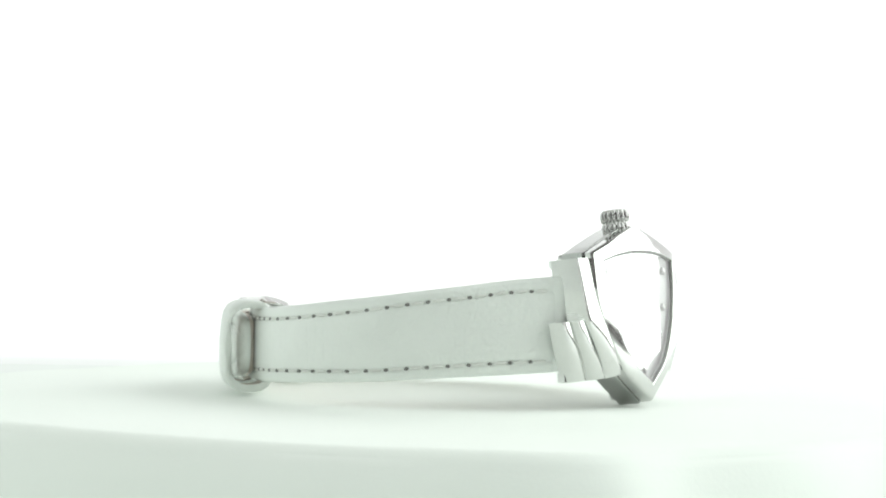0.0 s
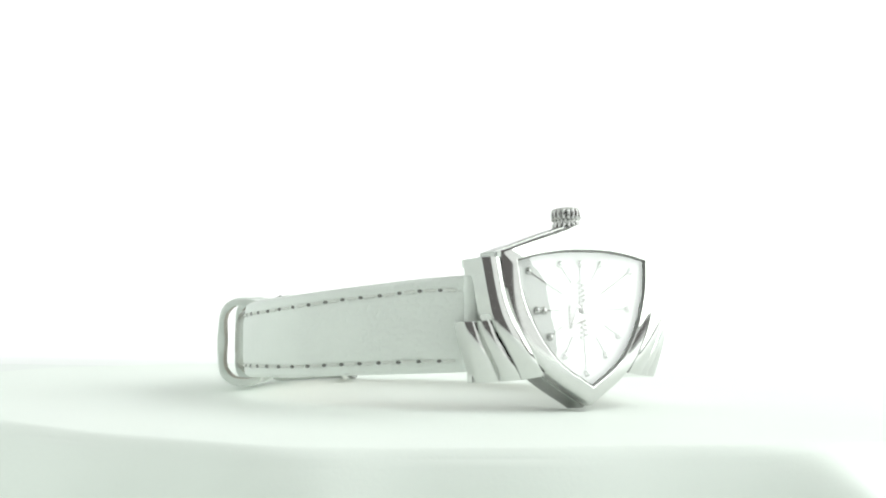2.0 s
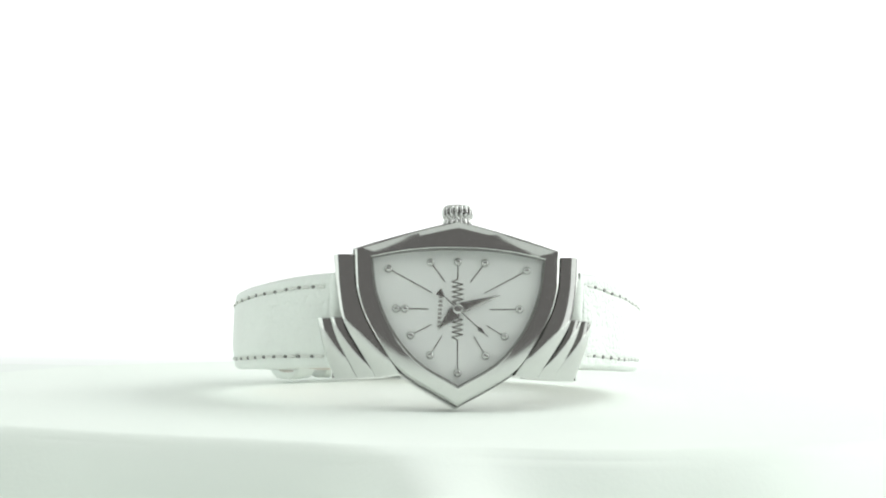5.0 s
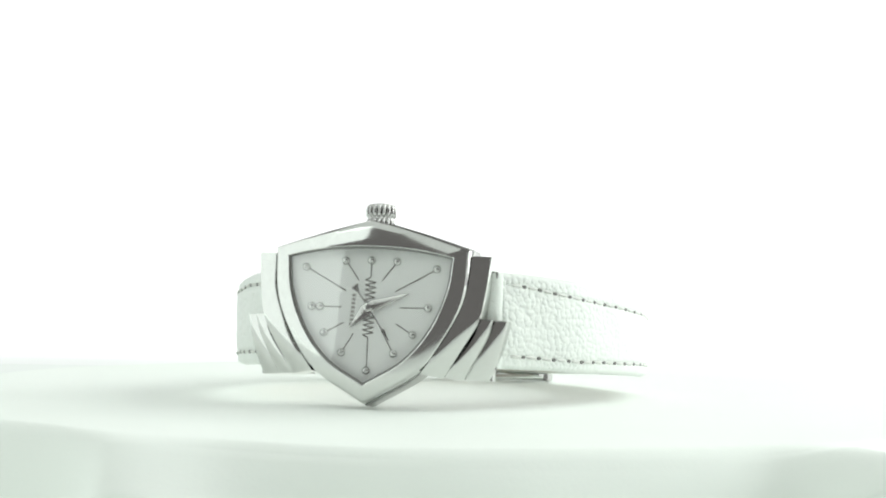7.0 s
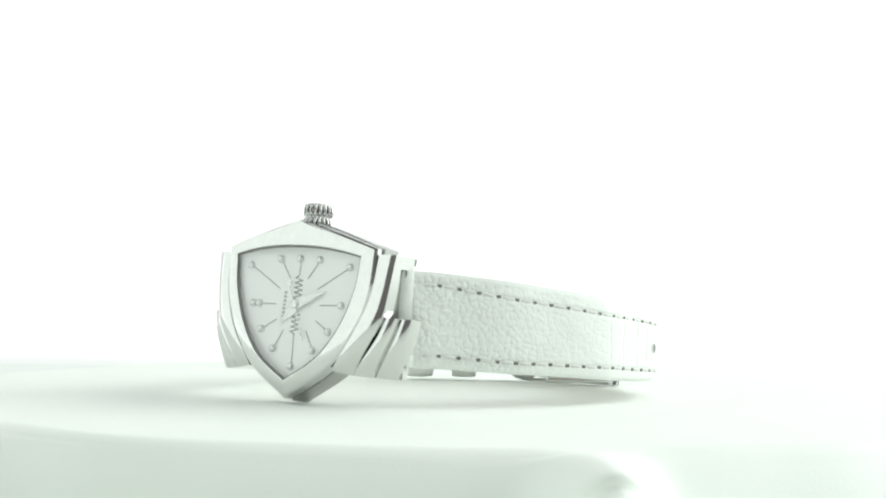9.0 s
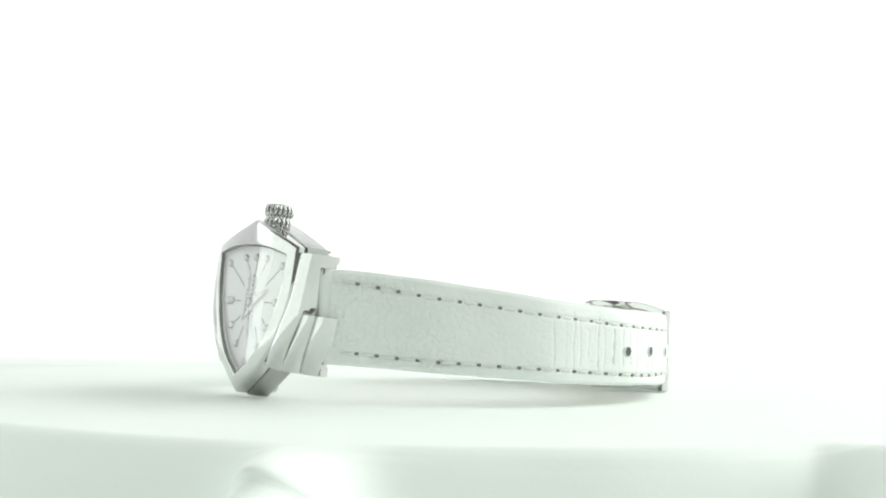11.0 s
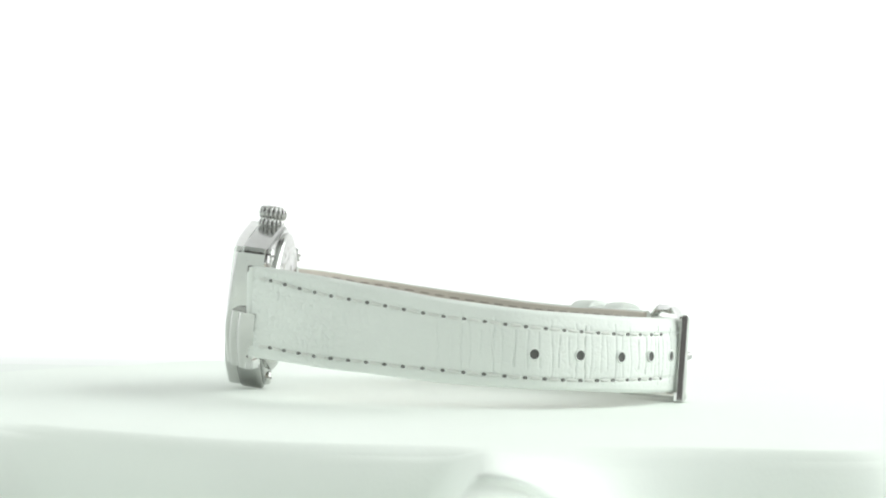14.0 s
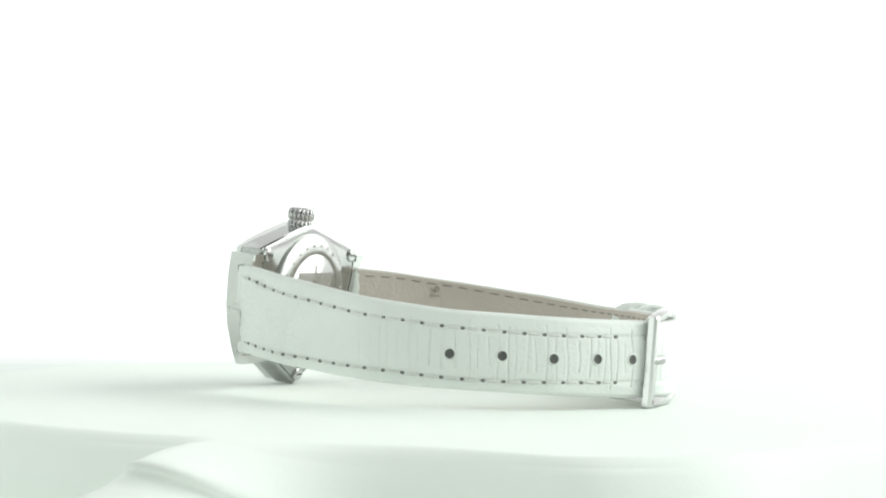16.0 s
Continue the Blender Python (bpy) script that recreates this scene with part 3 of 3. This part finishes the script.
def build_keeper(c, tang, z0, z1, thick=4.2, wide=3.8, bulge=0.0):
    """A leather loop round the strap: a rounded upright frame, extruded along the strap."""
    t = Vector((*tang, 0)).normalized()
    nrm = Vector((-t.y, t.x, 0))
    mid, hz, hn, r = (z0 + z1) / 2, (z1 - z0) / 2, thick / 2, min(2.4, thick / 2 - 0.1)
    out = []
    for cx, cz, a0 in ((hn - r, hz - r, 0), (-hn + r, hz - r, 90), (-hn + r, -hz + r, 180), (hn - r, -hz + r, 270)):
        out += [(cx + r * math.cos(radians(a0 + a)), cz + r * math.sin(radians(a0 + a))) for a in (0, 22, 45, 67, 90)]
        if a0 == 270:
            out += [(hn, -hz + r + (2 * hz - 2 * r) * q / 8) for q in range(1, 8)]
    rings = []
    for s, k in ((-0.5, 0.0), (-0.46, 0.25), (0.0, 0.34), (0.46, 0.25), (0.5, 0.0), (0.4, -0.8), (-0.4, -0.8)):
        row = []
        for x, z in out:
            l = math.hypot(x, z)
            f = max(0.0, x / hn) * max(0.0, 1 - (z / hz) ** 2)
            row.append((Vector((c[0], c[1], mid)) + t * (s * wide) + nrm * (x + k * x / l + bulge * f) + Vector((0, 0, z + k * z / l))) * 0.001)
        rings.append(row)
    rings.append(rings[0])
    bm = bmesh.new()
    loft(bm, rings)
    bmesh.ops.remove_doubles(bm, verts=bm.verts, dist=1e-7)
    nv = len(out)
    bm.faces.ensure_lookup_table()
    for i, f in enumerate(bm.faces):
        f.material_index = 1 if 5 <= i // nv <= 5 else 0
    return part("strap_keeper", bm, [LEATHER, LINING], watch, "white leather strap keeper loop", sharp=60)


build_case()
build_crown()
build_lug(1)
build_lug(-1)
second_hand = build_dial()
strap_a, path_a, len_a = build_strap(STRAP_A, 1, "white lizard-grained leather strap, buckle half", 3, 24, 0.08, 0.5)
sew(strap_a, path_a, len_a, 1, pitch=2.655, start=2.43)
sew(strap_a, path_a, len_a, 1, ((4, -1.78), (5, -1.78)), inner=True)
strap_b, path_b, len_b = build_strap(STRAP_B, -1, "white lizard-grained leather strap with punched holes", 5, 30, 0.16)
sew(strap_b, path_b, len_b, -1, pitch=2.66, start=2.82, stop=38.5)
for xy, z in (((28.5, -0.85), 7.3), ((28.36, 5.82), 7.1), ((27.27, 12.44), 6.75), ((24.63, 18.27), 6.65), ((21.6, 23.2), 6.5)):
    strap_hole(strap_b, path_b, -1, xy, z)


def build_rolled_end(strap, path, side, gap_shade):
    """The strap's end, wrapped round the spring bar, and a dark plate for the shade in the gap behind it."""
    (x, y, zt, zb), (t, nrm) = path[1][:4], frame_at(path, side, 1)
    bm = bmesh.new()
    rings = []
    cx, cy = x - nrm[0] * 0.65 - t[0] * 0.1, y - nrm[1] * 0.65 - t[1] * 0.1
    n = 44
    for k in range(n + 1):
        z = zb + 0.1 + (zt - zb - 0.2) * k / n
        q = min(1.0, min(k, n - k) / 4)
        row = []
        for a in np.linspace(0, math.tau, 28, endpoint=False):
            r = 0.95 + 0.2 * q + 0.05 * noise.noise(Vector((a * 1.5, z * 1.2, 4.0)))
            row.append(Vector((cx + r * math.cos(a), cy + r * math.sin(a), z)) * 0.001)
        rings.append(row)
    loft(bm, rings, cap0=True, cap1=True)
    part("rolled_end", bm, LEATHER, strap, sharp=70)
    if not gap_shade:
        return
    # thin added plate, its dark colour is the shade between lug and strap
    bm = bmesh.new()
    rings = []
    for s in (-0.55, -0.3):
        rings.append([Vector((x + t[0] * s + nrm[0] * o, y + t[1] * s + nrm[1] * o, z)) * 0.001 for o, z in ((0.38, zb), (0.38, zt), (-0.3, zt), (-0.3, zb))])
    loft(bm, rings, cap0=True, cap1=True)
    part("lug_gap_shade", bm, MARK_AND_SHADE, watch, "dark plate standing in for the shade between lug and strap", smooth=False)


build_rolled_end(strap_a, path_a, 1, False)
build_rolled_end(strap_b, path_b, -1, True)
build_buckle()
build_keeper((-10.2, 27.7), (0.94, 0.34), 0.8, 12.9, 6.0, 3.8, 0.5)
build_keeper((-3.4, 29.4), (0.98, 0.17), 0.8, 12.8, 5.4)


# "16" pressed into the lining
def pressed_number():
    cu = bpy.data.curves.new("size_number", "FONT")
    cu.body, cu.size, cu.extrude, cu.align_x, cu.align_y = "16", 0.0021, 0.00005, "CENTER", "CENTER"
    tmp = new("tmp", cu)
    me = bpy.data.meshes.new_from_object(tmp.evaluated_get(bpy.context.evaluated_depsgraph_get()))
    bpy.data.objects.remove(tmp)
    me.materials.append(plain("pressed_mark", (0.34, 0.30, 0.26), 0.7))
    ob = new("size_number", me)
    ob.parent = strap_a
    x = Vector((0, 0, 1))
    z = Vector((1, 0.03, 0)).normalized()
    m = Matrix((x, z.cross(x), z)).transposed().to_4x4()
    m.translation = Vector((-28.02, -1.7, 13.7)) * 0.001
    ob.matrix_basis = m
    tagged(ob, "number 16 pressed into the lining")


pressed_number()


# ---- setting ----
def fold(th, at, left, right):
    d = (th - at + 180) % 360 - 180
    return math.exp(-(d / (left if d < 0 else right)) ** 2)


# bearing, spread to either side, height, lean
FOLDS = [(-20.5, 2.0, 7.5, 0.95, -2), (-69, 3.2, 4.2, 0.95, 0), (-96, 6.0, 6.0, 0.10, -2), (-127, 4.0, 6.0, 0.45, 4), (-166, 3.5, 3.5, 0.10, 0), (62, 6, 6, 0.5, 5), (110, 6, 6, 0.5, -6)]


def build_cloth():
    bm = bmesh.new()
    inner = [12, 24, 34, 42, 50, 56, 60, 64]
    outs = [0, 0.5, 1, 1.5, 2, 2.5, 3, 3.5, 4, 5, 6, 7, 8, 9, 10, 12, 14, 16, 19, 22, 26, 31, 37, 44, 52, 61, 71, 82]
    nth = 540
    rows = []
    for j in range(len(inner) + len(outs)):
        row = []
        for k in range(nth):
            th = 360 * k / nth
            a = radians(th)
            r0 = 75 + 4 * noise.noise(Vector((math.cos(a) * 1.3, math.sin(a) * 1.3, 2.0))) + 1.5 * noise.noise(Vector((math.cos(a) * 4, math.sin(a) * 4, 7.0))) + 4 * fold(th, -170, 10, 10) + 7 * fold(th, 9, 7, 14)
            if j < len(inner):
                r, s = inner[j], 0.0
            else:
                r, s = r0, outs[j - len(inner)]
            lift = 0.0
            for at, left, right, h, lean in FOLDS:
                lift += h * fold(th, at + lean * min(s, 40) / 20, left * (1 + s / 60), right * (1 + s / 60))
            lift = min(1.0, lift)
            rr = r + 6.0 * (1 - math.exp(-s / 6)) + max(0, s - 18) * 0.95 + lift * 19 * min(1, s / 11) * math.exp(-s / 60)
            z = -12 * (1 - math.exp(-(s / 9.0) ** 2)) * (1 - 0.97 * lift * math.exp(-(s / 45) ** 2))
            z += 0.25 * noise.noise(Vector((rr * 0.03 * math.cos(a), rr * 0.03 * math.sin(a), 5))) * min(1, rr / 40)
            if s > 3:
                z += 0.5 * math.sin(radians(th * 9 + 40 * math.sin(a * 2))) * math.exp(-((s - 9) / 8) ** 2)
            row.append(Vector((rr * math.cos(a), rr * math.sin(a), z)) * 0.001)
        rows.append(row)
    loft(bm, rows)
    c = bm.verts.new((0, 0, 0))
    bm.verts.ensure_lookup_table()
    for k in range(nth):
        bm.faces.new((bm.verts[k], bm.verts[(k + 1) % nth], c))
    spot = min((v.co.copy() for v in bm.verts), key=lambda p: math.dist(p[:2], (-0.0615, -0.0525)))
    ob = part("draped_cloth", bm, CLOTH, None, sharp=180)
    bl = bmesh.new()
    bmesh.ops.create_icosphere(bl, subdivisions=2, radius=0.0004)
    for v in bl.verts:
        v.co = spot + Vector((v.co.x * 1.5, v.co.y * 0.8, v.co.z * 0.6)) * (1 + 0.5 * noise.noise(v.co * 4000))
    part("lint", bl, MARK_AND_SHADE, ob, "tiny dark speck of lint")
    return tagged(ob, "white cloth draped in soft folds over a round turntable", "cloth")


cloth = build_cloth()


def build_turntable():
    bm = bmesh.new()
    prof = [(0.01, -1.2), (60, -1.2), (62, -3), (62, -13), (0.01, -13)]
    loft(bm, [[Vector((r * math.cos(a), r * math.sin(a), z)) * 0.001 for a in np.linspace(0, math.tau, 64, endpoint=False)] for r, z in prof], cap0=True, cap1=True)
    ob = part("turntable", bm, TABLE, None)
    return tagged(ob, "round white turntable hidden beneath the white cloth", "turntable")


turntable = build_turntable()


def build_backdrop():
    # a white sweep behind the table: short floor, curve, wall; it glows by emission
    bm = bmesh.new()
    prof = [(0.255, -0.01298), (0.30, -0.0129), (0.36, -0.0128), (0.50, -0.0126), (0.62, 0.0), (0.70, 0.04), (0.76, 0.11), (0.78, 0.22), (0.78, 0.95)]
    xs = np.linspace(-1.3, 1.3, 40)
    loft(bm, [[Vector((x, y, z)) for x in xs] for y, z in prof], closed=False)
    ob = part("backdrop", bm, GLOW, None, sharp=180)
    return tagged(ob, "seamless white sweep behind the watch, made to glow by emission", "backdrop", kind="structure")


build_backdrop()


def build_table():
    bm = bmesh.new()
    box_uvw(bm, -1.3, 1.3, -0.9, 0.50, -0.05, -0.013, 1.0)
    return tagged(part("table", bm, TABLE, None, smooth=False), "white studio table top under the turntable", "table", kind="structure")


build_table()


def motions():
    rows = [(k * 0.5, pose(0, 0, 0, 0, 0, -OMEGA * (k * 0.5 - 8))) for k in range(33)]
    walk(watch, rows)
    walk(cloth, rows)
    walk(turntable, rows)
    walk(second_hand, [(k * 0.5, CASE_FRAME @ pose(0, 0, 0.00048, 0, 0, -33 - 6 * (k * 0.5 - 3.5))) for k in range(33)])


motions()
